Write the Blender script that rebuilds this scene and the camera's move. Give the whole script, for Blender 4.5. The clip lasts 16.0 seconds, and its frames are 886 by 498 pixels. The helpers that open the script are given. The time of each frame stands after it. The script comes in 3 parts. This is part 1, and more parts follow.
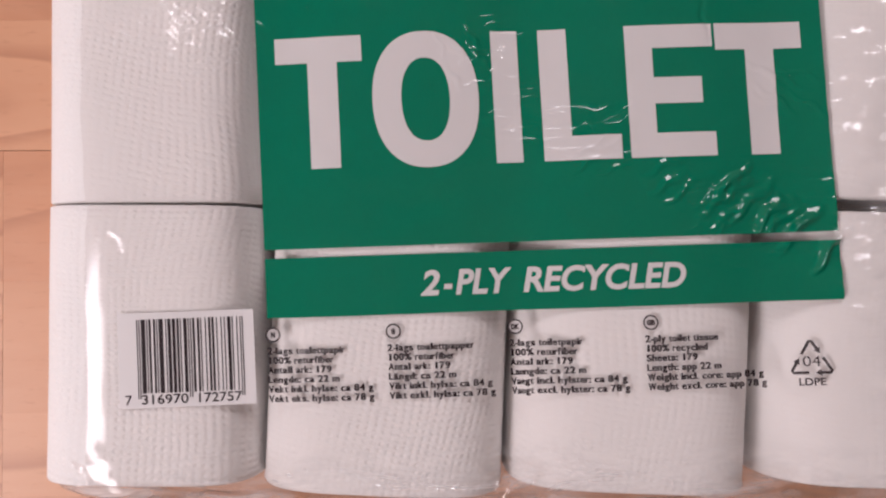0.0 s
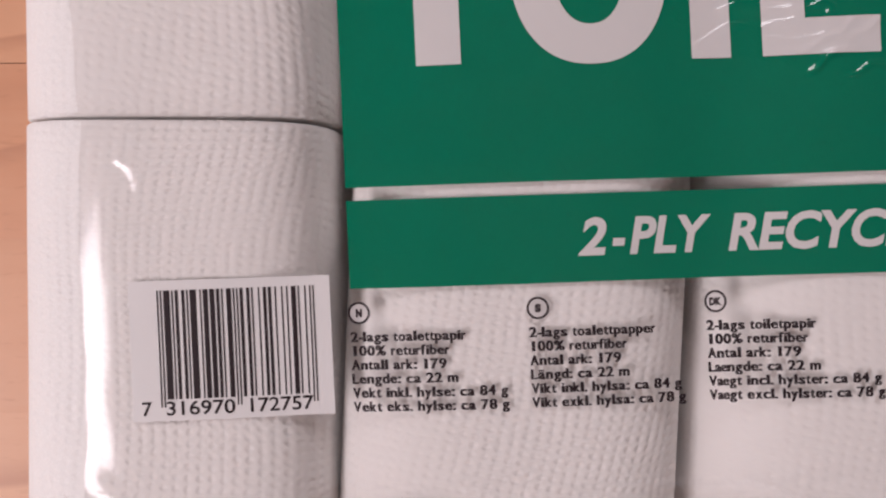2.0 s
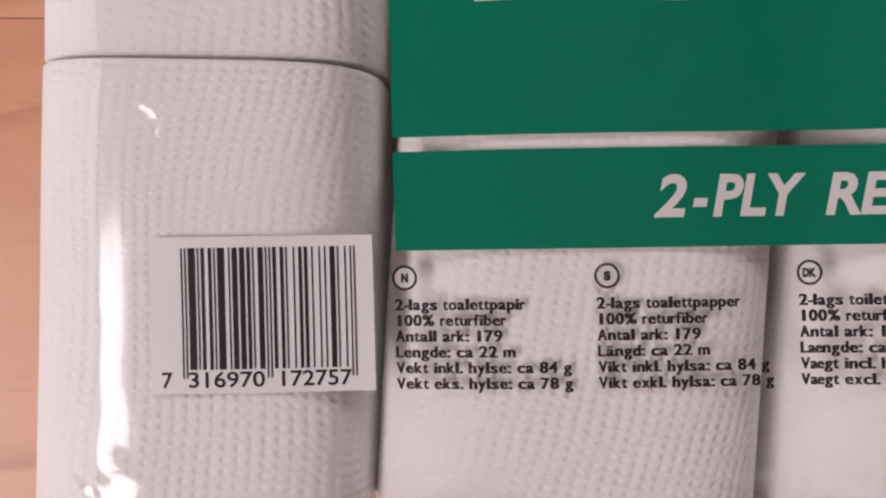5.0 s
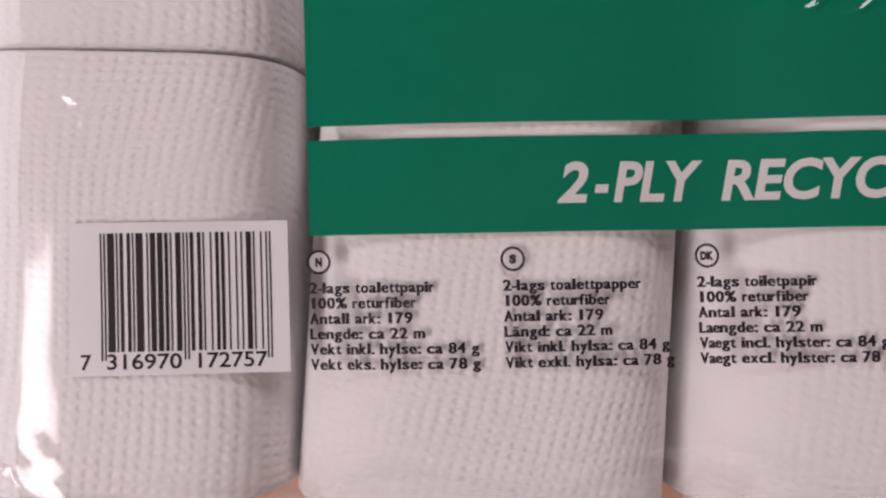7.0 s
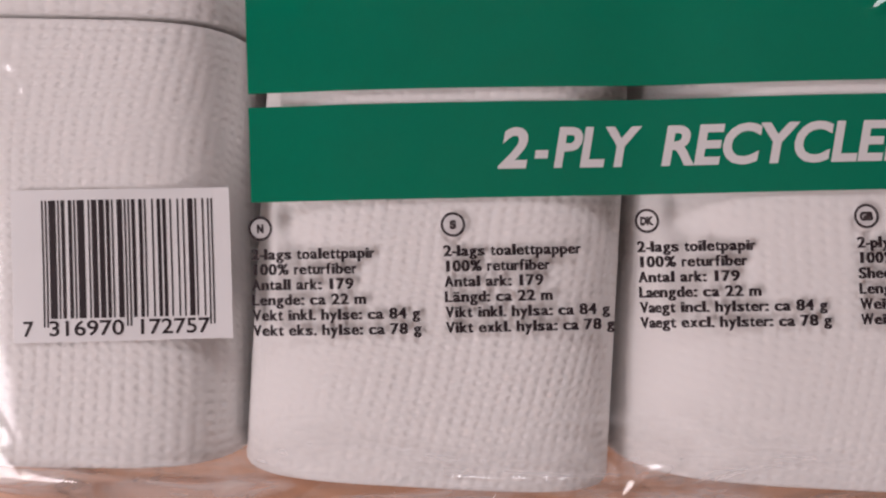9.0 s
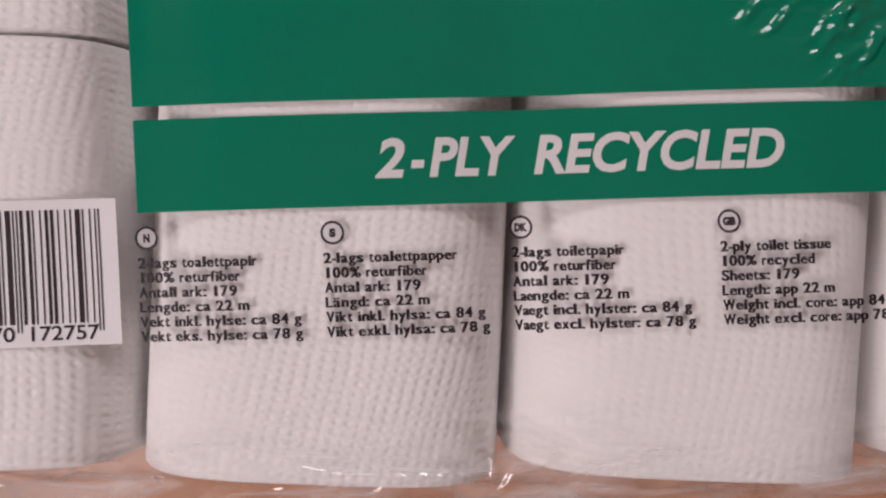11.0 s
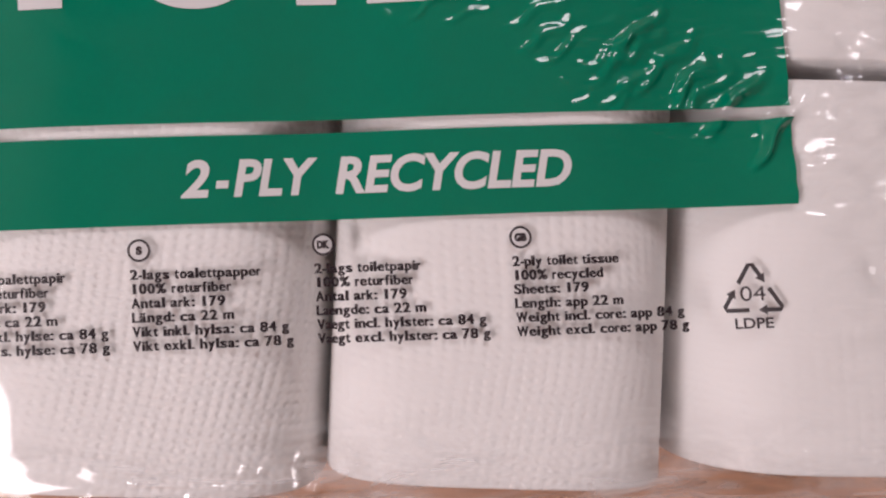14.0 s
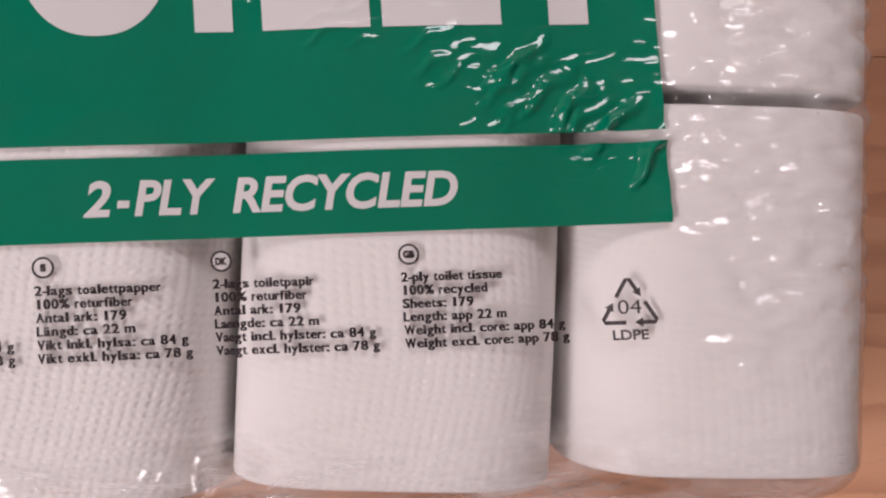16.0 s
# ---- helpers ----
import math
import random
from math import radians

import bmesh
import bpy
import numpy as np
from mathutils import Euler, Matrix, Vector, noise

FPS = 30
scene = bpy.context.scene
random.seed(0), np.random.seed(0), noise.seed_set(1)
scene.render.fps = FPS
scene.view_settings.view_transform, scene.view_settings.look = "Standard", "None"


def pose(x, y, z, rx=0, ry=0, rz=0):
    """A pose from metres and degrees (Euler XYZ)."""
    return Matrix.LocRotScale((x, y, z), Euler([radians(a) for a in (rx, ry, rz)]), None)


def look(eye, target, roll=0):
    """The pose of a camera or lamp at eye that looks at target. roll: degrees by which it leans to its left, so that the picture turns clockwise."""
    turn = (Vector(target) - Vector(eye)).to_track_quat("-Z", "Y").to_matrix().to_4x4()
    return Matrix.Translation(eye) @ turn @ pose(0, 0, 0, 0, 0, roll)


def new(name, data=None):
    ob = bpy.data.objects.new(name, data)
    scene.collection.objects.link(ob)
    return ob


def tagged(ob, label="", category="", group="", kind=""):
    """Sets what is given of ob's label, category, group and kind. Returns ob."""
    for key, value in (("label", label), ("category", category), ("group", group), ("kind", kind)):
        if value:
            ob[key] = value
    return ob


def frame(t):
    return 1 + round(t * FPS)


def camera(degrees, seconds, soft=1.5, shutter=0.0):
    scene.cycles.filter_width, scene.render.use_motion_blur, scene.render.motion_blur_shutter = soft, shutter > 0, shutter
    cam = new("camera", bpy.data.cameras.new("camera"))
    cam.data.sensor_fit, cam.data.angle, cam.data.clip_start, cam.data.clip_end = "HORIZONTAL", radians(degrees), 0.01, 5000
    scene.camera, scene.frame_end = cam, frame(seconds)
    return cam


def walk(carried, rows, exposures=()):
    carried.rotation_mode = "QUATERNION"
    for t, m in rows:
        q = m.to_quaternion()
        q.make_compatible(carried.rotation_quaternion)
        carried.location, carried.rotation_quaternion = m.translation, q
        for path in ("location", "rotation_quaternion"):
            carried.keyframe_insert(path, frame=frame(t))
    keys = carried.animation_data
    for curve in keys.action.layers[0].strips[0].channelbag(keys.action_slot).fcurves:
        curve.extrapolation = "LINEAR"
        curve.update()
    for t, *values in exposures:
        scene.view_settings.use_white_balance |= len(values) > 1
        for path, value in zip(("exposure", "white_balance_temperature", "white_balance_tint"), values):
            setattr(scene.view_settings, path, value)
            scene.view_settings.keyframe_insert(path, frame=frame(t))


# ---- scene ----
cam = camera(60.0, 16.0, soft=2.2)
PATH = [
    (0, 0.0663, 0.0212, 0.3780, 0.80, -0.08, -0.83),
    (0.5, 0.0595, 0.0180, 0.3569, -0.19, 0.29, -0.76),
    (1, 0.0403, 0.0159, 0.3378, -0.71, 0.38, -1.06),
    (1.5, 0.0241, 0.0126, 0.3077, 0.15, 1.35, -1.81),
    (2, 0.0226, 0.0148, 0.2840, -1.43, -0.42, -0.74),
    (2.5, 0.0152, 0.0062, 0.2677, -0.38, 1.06, -0.29),
    (3, 0.0074, 0.0059, 0.2617, -1.25, 0.91, 0.15),
    (5.5, 0.0169, 0.0008, 0.2637, -0.61, 1.22, 0.33),
    (6, 0.0196, -0.0051, 0.2651, 0.96, 0.80, 0.43),
    (6.5, 0.0255, -0.0067, 0.2665, 1.27, 0.06, 0.08),
    (7, 0.0319, -0.0051, 0.2689, 0.67, 0.12, 0.14),
    (7.5, 0.0365, -0.0072, 0.2694, 0.82, 0.41, 0.25),
    (8, 0.0372, -0.0062, 0.2708, -0.42, 0.15, 0.05),
    (8.5, 0.0388, -0.0105, 0.2710, 0.58, 0.29, 0.22),
    (9, 0.0454, -0.0112, 0.2696, 0.07, -0.00, -0.06),
    (11.5, 0.0767, -0.0042, 0.2785, -1.44, -1.13, -0.62),
    (12, 0.0815, -0.0084, 0.2803, -0.57, -1.33, -0.69),
    (12.5, 0.0880, -0.0068, 0.2829, -0.44, -1.20, -0.53),
    (13, 0.0998, -0.0122, 0.2846, 1.26, -1.44, -0.99),
    (13.5, 0.1102, -0.0122, 0.2859, 1.54, -1.90, -1.13),
    (14, 0.1173, -0.0109, 0.2861, 1.44, -2.01, -0.97),
    (14.5, 0.1240, -0.0096, 0.2865, 0.97, -2.40, -1.26),
    (15, 0.1289, -0.0046, 0.2902, 0.42, -2.74, -0.93),
    (15.5, 0.1398, -0.0071, 0.2930, 1.09, -2.82, -1.66),
    (16, 0.1428, -0.0043, 0.2981, 0.65, -2.92, -1.01),
]
walk(cam, [(t, pose(x, y, z, rx, ry, rz)) for t, x, y, z, rx, ry, rz in PATH], exposures=[(0, -0.04), (3, -0.19), (9, -0.21), (12.5, 0.03), (16, 0.08)])

# ---------------------------------------------------------------- light
world = bpy.data.worlds.new("world")
scene.world = world
world.use_nodes = True
wn = world.node_tree
sky = wn.nodes.new("ShaderNodeTexSky")
sky.sky_type = "NISHITA"
sky.sun_disc = False
sky.sun_elevation = radians(35)
sky.sun_rotation = radians(200)
wn.nodes["Background"].inputs[1].default_value = 0.12
wn.links.new(sky.outputs[0], wn.nodes["Background"].inputs[0])


def area(name, m, sx, sy, watts, colour):
    d = bpy.data.lights.new(name, "AREA")
    d.shape, d.size, d.size_y, d.energy, d.color = "RECTANGLE", sx, sy, watts, colour
    ob = new(name, d)
    ob.matrix_world = m
    return ob


# daylight standing in the openings of the two windows
area("window_daylight", look((-0.99, -0.50, 1.14), (0.15, -0.15, 0.1)), 1.05, 0.46, 19, (1.0, 0.885, 0.925))
area("window_daylight", look((0.25, 1.34, 1.50), (0.1, 0.05, 0.1)), 0.56, 0.66, 13.5, (0.98, 0.92, 0.98))


# ---------------------------------------------------------------- materials
class Mat:
    """A node material with a Principled shader and a few short cuts."""

    def __init__(self, name, colour=(0.8, 0.8, 0.8), rough=0.5, spec=0.5):
        self.m = bpy.data.materials.new(name)
        self.m.use_nodes = True
        self.t = self.m.node_tree
        self.p = self.t.nodes["Principled BSDF"]
        self.out = self.t.nodes["Material Output"]
        self.p.inputs["Base Color"].default_value = (*colour, 1)
        self.p.inputs["Roughness"].default_value = rough
        self.p.inputs["Specular IOR Level"].default_value = spec

    def n(self, kind, **props):
        node = self.t.nodes.new(kind)
        for k, v in props.items():
            setattr(node, k, v)
        return node

    def put(self, socket, value):
        if isinstance(value, bpy.types.NodeSocket):
            self.t.links.new(value, socket)
        else:
            socket.default_value = value

    def math(self, op, a, b=0.0):
        q = self.n("ShaderNodeMath", operation=op)
        self.put(q.inputs[0], a)
        self.put(q.inputs[1], b)
        return q.outputs[0]

    def coords(self, which="Object", scale=(1, 1, 1), turn=0.0):
        c = self.n("ShaderNodeTexCoord")
        mp = self.n("ShaderNodeMapping")
        self.t.links.new(c.outputs[which], mp.inputs[0])
        mp.inputs["Scale"].default_value = scale
        mp.inputs["Rotation"].default_value = (0, 0, turn)
        return mp.outputs[0]

    def noise(self, vec, scale, detail=3.0, rough=0.55, distort=0.0):
        q = self.n("ShaderNodeTexNoise")
        self.put(q.inputs["Vector"], vec)
        q.inputs["Scale"].default_value = scale
        q.inputs["Detail"].default_value = detail
        q.inputs["Roughness"].default_value = rough
        q.inputs["Distortion"].default_value = distort
        return q.outputs[0]

    def ramp(self, fac, *stops):
        q = self.n("ShaderNodeValToRGB")
        self.put(q.inputs[0], fac)
        while len(q.color_ramp.elements) < len(stops):
            q.color_ramp.elements.new(0.5)
        for e, (at, c) in zip(q.color_ramp.elements, stops):
            e.position = at
            e.color = (*c, 1) if len(c) == 3 else c
        return q.outputs[0]

    def mix(self, fac, a, b, mode="MIX"):
        q = self.n("ShaderNodeMix", data_type="RGBA", blend_type=mode)
        self.put(q.inputs[0], fac)
        self.put(q.inputs[6], a if isinstance(a, bpy.types.NodeSocket) else (*a, 1))
        self.put(q.inputs[7], b if isinstance(b, bpy.types.NodeSocket) else (*b, 1))
        return q.outputs[2]

    def bump(self, height, dist, strength=1.0, under=None):
        q = self.n("ShaderNodeBump")
        q.inputs["Strength"].default_value = strength
        q.inputs["Distance"].default_value = dist
        self.put(q.inputs["Height"], height)
        if under:
            self.put(q.inputs["Normal"], under)
        return q.outputs[0]

    def colour(self, c):
        self.put(self.p.inputs["Base Color"], c)

    def normal(self, c):
        self.put(self.p.inputs["Normal"], c)


def spot(w, cx, cy, rx, ry, hard=1.0):
    """1 in the middle of an oval place of the wrap, 0 outside it."""
    c = w.n("ShaderNodeTexCoord")
    mp = w.n("ShaderNodeMapping")
    w.t.links.new(c.outputs["Object"], mp.inputs[0])
    mp.inputs["Location"].default_value = (-cx / rx, -cy / ry, 0)
    mp.inputs["Scale"].default_value = (1 / rx, 1 / ry, 0)
    ln = w.n("ShaderNodeVectorMath", operation="LENGTH")
    w.put(ln.inputs[0], mp.outputs[0])
    q = w.n("ShaderNodeMath", operation="MULTIPLY_ADD", use_clamp=True)
    w.put(q.inputs[0], ln.outputs["Value"])
    q.inputs[1].default_value = -hard
    q.inputs[2].default_value = hard
    return q.outputs[0]


def ridges(w, scale, turn, stretch, sharp, detail=1.0):
    """Thin raised crease lines."""
    f = w.noise(w.coords("Object", (stretch, 1, 0.2), turn), scale, detail, 0.5, 0.8)
    f = w.math("ABSOLUTE", w.math("SUBTRACT", f, 0.5))
    return w.math("POWER", w.math("SUBTRACT", 1.0, w.math("MULTIPLY", f, 2.0)), sharp)


def crinkle(w):
    """Fine unevenness of thin polythene film: slack at large, puckered over the right end roll and at the front."""
    v = w.coords("Object", (0.6, 1, 0.3), 0.15)
    n = w.bump(w.noise(v, 26, 1, 0.5, 0.4), 0.0030, 0.35)
    fine = w.noise(w.coords("Object", (0.35, 1, 0.2), -0.75), 260, 1, 0.4, 0.6)
    m = w.math("ADD", spot(w, 0.184, 0.036, 0.044, 0.032, 2.0), w.math("MULTIPLY", spot(w, 0.204, 0.082, 0.022, 0.016, 1.5), 0.8))
    n = w.bump(w.math("MULTIPLY", fine, m), 0.0016, 0.8, n)
    curl = ridges(w, 110, -0.5, 0.55, 10)
    m = w.math("ADD", spot(w, 0.118, 0.070, 0.050, 0.018, 1.0), w.math("ADD", w.math("MULTIPLY", spot(w, 0.085, 0.095, 0.022, 0.022, 1.0), 0.8), w.math("MULTIPLY", spot(w, -0.030, 0.108, 0.035, 0.022, 1.2), 1.6)))
    n = w.bump(w.math("MULTIPLY", curl, m), 0.0005, 0.8, n)
    puff = w.noise(w.coords("Object", (0.40, 1.3, 0.2), 0.08), 150, 2, 0.5, 0.5)
    m = w.math("ADD", spot(w, 0.262, 0.040, 0.055, 0.105, 2.0), spot(w, 0.245, -0.058, 0.05, 0.022, 1.2))
    n = w.bump(w.math("MULTIPLY", puff, m), 0.0030, 1.0, n)
    front = ridges(w, 60, 0.15, 0.30, 9)
    m = w.math("ADD", spot(w, 0.05, -0.078, 0.09, 0.024, 1.5), spot(w, -0.083, -0.062, 0.03, 0.024, 1.5))
    return w.bump(w.math("MULTIPLY", front, m), 0.0014, 0.9, n)


def tissue_material(name, relief):
    """Recycled tissue with a pressed pattern of small dots; relief: how deep the dots are."""
    w = Mat(name, rough=0.95, spec=0.12)
    uv = w.n("ShaderNodeTexCoord").outputs["UV"]
    sep = w.n("ShaderNodeSeparateXYZ")
    warp = w.n("ShaderNodeTexNoise")
    w.put(warp.inputs["Vector"], uv)
    warp.inputs["Scale"].default_value = 8
    warp.inputs["Detail"].default_value = 1
    add = w.n("ShaderNodeMixRGB", blend_type="ADD")
    add.inputs[0].default_value = 0.034
    w.put(add.inputs[1], uv)
    w.put(add.inputs[2], warp.outputs["Color"])
    w.t.links.new(add.outputs[0], sep.inputs[0])
    def lattice(across, along, turn, floor):
        """Rounded dots in rows and columns of that spacing."""
        c, n = math.cos(turn), math.sin(turn)
        u = w.math("ADD", w.math("MULTIPLY", sep.outputs[0], c), w.math("MULTIPLY", sep.outputs[1], n))
        v = w.math("SUBTRACT", w.math("MULTIPLY", sep.outputs[1], c), w.math("MULTIPLY", sep.outputs[0], n))
        d = w.math("ADD", w.math("COSINE", w.math("MULTIPLY", u, 6.2832 / across)), w.math("COSINE", w.math("MULTIPLY", v, 6.2832 / along)))
        return w.math("POWER", w.math("MAXIMUM", w.math("ADD", d, floor), 0.0), 1.2)

    # two plies, pressed with slightly different nets
    patch = w.n("ShaderNodeMath", operation="MULTIPLY_ADD", use_clamp=True)
    w.put(patch.inputs[0], w.noise(uv, 16, 1))
    patch.inputs[1].default_value, patch.inputs[2].default_value = 3.0, -0.85
    dots = w.math("ADD", w.math("MULTIPLY", lattice(0.0031, 0.0026, 0.10, 0.4), w.math("ADD", w.math("MULTIPLY", patch.outputs[0], 0.65), 0.35)), w.math("MULTIPLY", lattice(0.0034, 0.0028, -0.10, 0.1), 0.35))
    fibre = w.noise(uv, 900, 3, 0.7)
    lay = w.noise(uv, 14, 2, 0.5, 0.5)
    b = w.bump(lay, 0.004, 0.5)
    b = w.bump(dots, 0.000145 * relief, 0.7, b)
    w.normal(w.bump(fibre, 0.00012, 0.5, b))
    tone = w.ramp(w.noise(uv, 1400, 2, 0.8), (0.3, (0.82, 0.80, 0.785)), (0.72, (0.90, 0.885, 0.87)))
    w.colour(w.mix(w.math("MULTIPLY", lay, 0.25), tone, (0.87, 0.85, 0.835)))
    w.p.inputs["Subsurface Weight"].default_value = 0.0
    return w.m


def film_material():
    w = Mat("clear_polythene")
    w.t.nodes.remove(w.p)
    nrm = crinkle(w)
    clear = w.n("ShaderNodeBsdfTransparent")
    clear.inputs[0].default_value = (0.975, 0.965, 0.96, 1)
    haze = w.n("ShaderNodeBsdfDiffuse")
    haze.inputs[0].default_value = (0.85, 0.83, 0.82, 1)
    gloss = w.n("ShaderNodeBsdfGlossy")
    w.put(gloss.inputs["Roughness"], w.math("ADD", w.math("MULTIPLY", spot(w, -0.08, 0.02, 0.05, 0.14, 2.0), 0.08), 0.05))
    w.put(gloss.inputs["Normal"], nrm)
    fr = w.n("ShaderNodeLayerWeight")
    fr.inputs[0].default_value = 0.5
    w.put(fr.inputs["Normal"], nrm)
    gain = w.math("ADD", w.math("MULTIPLY", w.math("POWER", fr.outputs["Facing"], 5.0), 0.6), 0.068)
    a = w.n("ShaderNodeMixShader")
    # haze is whiter in streaks along the front, in lumps over the right roll
    streaks = w.noise(w.coords("Object", (0.25, 1, 0.6), 0.12), 130, 3, 0.6, 0.8)
    streaks = w.ramp(streaks, (0.42, (0, 0, 0)), (0.75, (0.55, 0.55, 0.55)))
    sep = w.n("ShaderNodeSeparateColor")
    w.put(sep.inputs[0], streaks)
    edge = w.math("ADD", spot(w, 0.095, -0.080, 0.26, 0.034, 2.2), spot(w, -0.075, -0.066, 0.040, 0.012, 1.5))
    puffs = w.noise(w.coords("Object", (0.55, 1.3, 0.2), 0.08), 135, 1, 0.5, 0.5)
    right = spot(w, 0.262, 0.020, 0.048, 0.115, 2.0)
    veil = w.math("MULTIPLY", w.math("MULTIPLY", puffs, right), 0.36)
    w.put(a.inputs[0], w.math("ADD", w.math("ADD", w.math("MULTIPLY", sep.outputs[0], edge), veil), 0.022))
    w.put(a.inputs[1], clear.outputs[0])
    w.put(a.inputs[2], haze.outputs[0])
    b = w.n("ShaderNodeMixShader")
    w.put(b.inputs[0], gain)
    w.put(b.inputs[1], a.outputs[0])
    w.put(b.inputs[2], gloss.outputs[0])
    w.put(w.out.inputs[0], b.outputs[0])
    return w.m


def ink_material(name, colour, other, rough=0.16, spec=0.5, cover=1.0):
    """Ink on film; cover: how opaque the layer is."""
    w = Mat(name, rough=0.7, spec=0.0)
    v = w.coords("Object")
    w.colour(w.mix(w.noise(v, 60, 3), colour, other))
    w.p.inputs["Coat Weight"].default_value = spec * 2
    w.p.inputs["Coat IOR"].default_value = 1.55
    w.p.inputs["Coat Roughness"].default_value = rough
    w.put(w.p.inputs["Coat Normal"], crinkle(w))
    w.p.inputs["Alpha"].default_value = cover
    return w.m


def wood_material():
    w = Mat("beech_laminate", rough=0.38, spec=0.4)
    info = w.n("ShaderNodeObjectInfo")
    isl = w.n("ShaderNodeNewGeometry")
    rnd = w.math("FRACT", w.math("ADD", w.math("MULTIPLY", info.outputs["Random"], 7.3), isl.outputs["Random Per Island"]))
    pos = w.n("ShaderNodeTexCoord").outputs["Object"]
    off = w.n("ShaderNodeCombineXYZ")
    w.put(off.inputs[0], w.math("MULTIPLY", rnd, 19.0))
    w.put(off.inputs[1], w.math("MULTIPLY", rnd, 7.0))
    add = w.n("ShaderNodeVectorMath", operation="ADD")
    w.put(add.inputs[0], pos)
    w.put(add.inputs[1], off.outputs[0])
    mp = w.n("ShaderNodeMapping")
    w.put(mp.inputs[0], add.outputs[0])
    mp.inputs["Scale"].default_value = (0.20, 1, 1)
    grain = w.noise(mp.outputs[0], 70, 4, 0.55, 1.3)
    # growth rings cut lengthwise: closed and pointed lines
    field = w.noise(mp.outputs[0], 9.0, 1.5, 0.45, 0.3)
    saw = w.math("FRACT", w.math("MULTIPLY", field, 13.0))
    pores = w.noise(mp.outputs[0], 420, 2, 0.6)
    base = w.ramp(rnd, (0.0, (0.60, 0.300, 0.175)), (0.35, (0.66, 0.360, 0.218)), (0.7, (0.565, 0.272, 0.158)), (1.0, (0.63, 0.340, 0.205)))
    c = w.mix(w.ramp(saw, (0.0, (0, 0, 0)), (0.55, (0.08, 0.08, 0.08)), (0.93, (0.62, 0.62, 0.62)), (1.0, (0, 0, 0))), base, (0.42, 0.19, 0.11))
    c = w.mix(w.ramp(grain, (0.4, (0, 0, 0)), (0.8, (0.3, 0.3, 0.3))), c, (0.68, 0.40, 0.26))
    c = w.mix(w.ramp(pores, (0.60, (0, 0, 0)), (0.8, (0.35, 0.35, 0.35))), c, (0.40, 0.19, 0.10))
    w.colour(c)
    w.normal(w.bump(pores, 0.0001, 0.25))
    return w.m


def plain_material(name, colour, other, rough, scale=30):
    w = Mat(name, rough=rough)
    v = w.coords("Object")
    w.colour(w.mix(w.noise(v, scale, 4), colour, other))
    w.normal(w.bump(w.noise(v, scale * 8, 3), 0.0006, 0.2))
    return w.m


TISSUE = tissue_material("embossed_tissue", 1.0)
TISSUE_FLAT = tissue_material("faintly_embossed_tissue", 0.62)
TISSUE_SMOOTH = tissue_material("smooth_tissue", 0.35)
FILM = film_material()
GREEN = ink_material("green_ink", (0.0, 0.160, 0.090), (0.0, 0.178, 0.100), 0.05, 0.5)
WHITE = ink_material("white_ink", (0.68, 0.655, 0.65), (0.72, 0.695, 0.69), 0.2, 0.5, 0.92)
LABEL = ink_material("label_white_ink", (0.70, 0.68, 0.675), (0.74, 0.72, 0.715), 0.3, 0.35)
THIN_WHITE = ink_material("thin_white_ink", (0.80, 0.77, 0.765), (0.83, 0.80, 0.795), 0.3, 0.3, 0.5)
BLACK = ink_material("dark_ink", (0.022, 0.014, 0.017), (0.030, 0.020, 0.023), 0.4, 0.15, 0.92)
WOOD = wood_material()
JOINT = plain_material("dark_joint", (0.26, 0.13, 0.08), (0.30, 0.15, 0.09), 0.8)
CARD = plain_material("grey_cardboard", (0.38, 0.34, 0.29), (0.45, 0.40, 0.34), 0.9, 60)
# south and east walls: unseen, darkened so less light bounces from front and right
DIM_WALL = plain_material("greige_wall_paint", (0.36, 0.32, 0.29), (0.39, 0.35, 0.32), 0.9, 5)
# unseen window walls, toned down so no edge against the ceiling mirrors in film
WALL = plain_material("wall_paint", (0.62, 0.56, 0.52), (0.65, 0.59, 0.55), 0.9, 5)
# unseen ceiling, darkened so it mirrors less in the green ink
CEIL = plain_material("stained_timber_ceiling", (0.50, 0.41, 0.35), (0.54, 0.44, 0.38), 0.8, 5)
PAINT = plain_material("white_gloss_paint", (0.78, 0.77, 0.75), (0.81, 0.80, 0.78), 0.4, 20)


# ---------------------------------------------------------------- building helpers
def link(name, bm, material, parent=None, label="", smooth=True):
    me = bpy.data.meshes.new(name)
    bm.normal_update()
    bm.to_mesh(me)
    bm.free()
    me.materials.append(material)
    if smooth:
        me.polygons.foreach_set("use_smooth", [True] * len(me.polygons))
    ob = new(name, me)
    if parent:
        ob.parent = parent
    if label:
        tagged(ob, label)
    return ob


def part(name, bm, material, parent, label="", smooth=True):
    return link(name, bm, material, parent, label, smooth)


def box(bm, x0, x1, y0, y1, z0, z1, bevel=0.0):
    m = Matrix.Translation(((x0 + x1) / 2, (y0 + y1) / 2, (z0 + z1) / 2)) @ Matrix.Diagonal((x1 - x0, y1 - y0, z1 - z0, 1))
    got = bmesh.ops.create_cube(bm, size=1, matrix=m)
    if bevel:
        es = list({e for v in got["verts"] for e in v.link_edges})
        bmesh.ops.bevel(bm, geom=es, offset=bevel, segments=2, affect="EDGES", profile=0.5)
    return bm


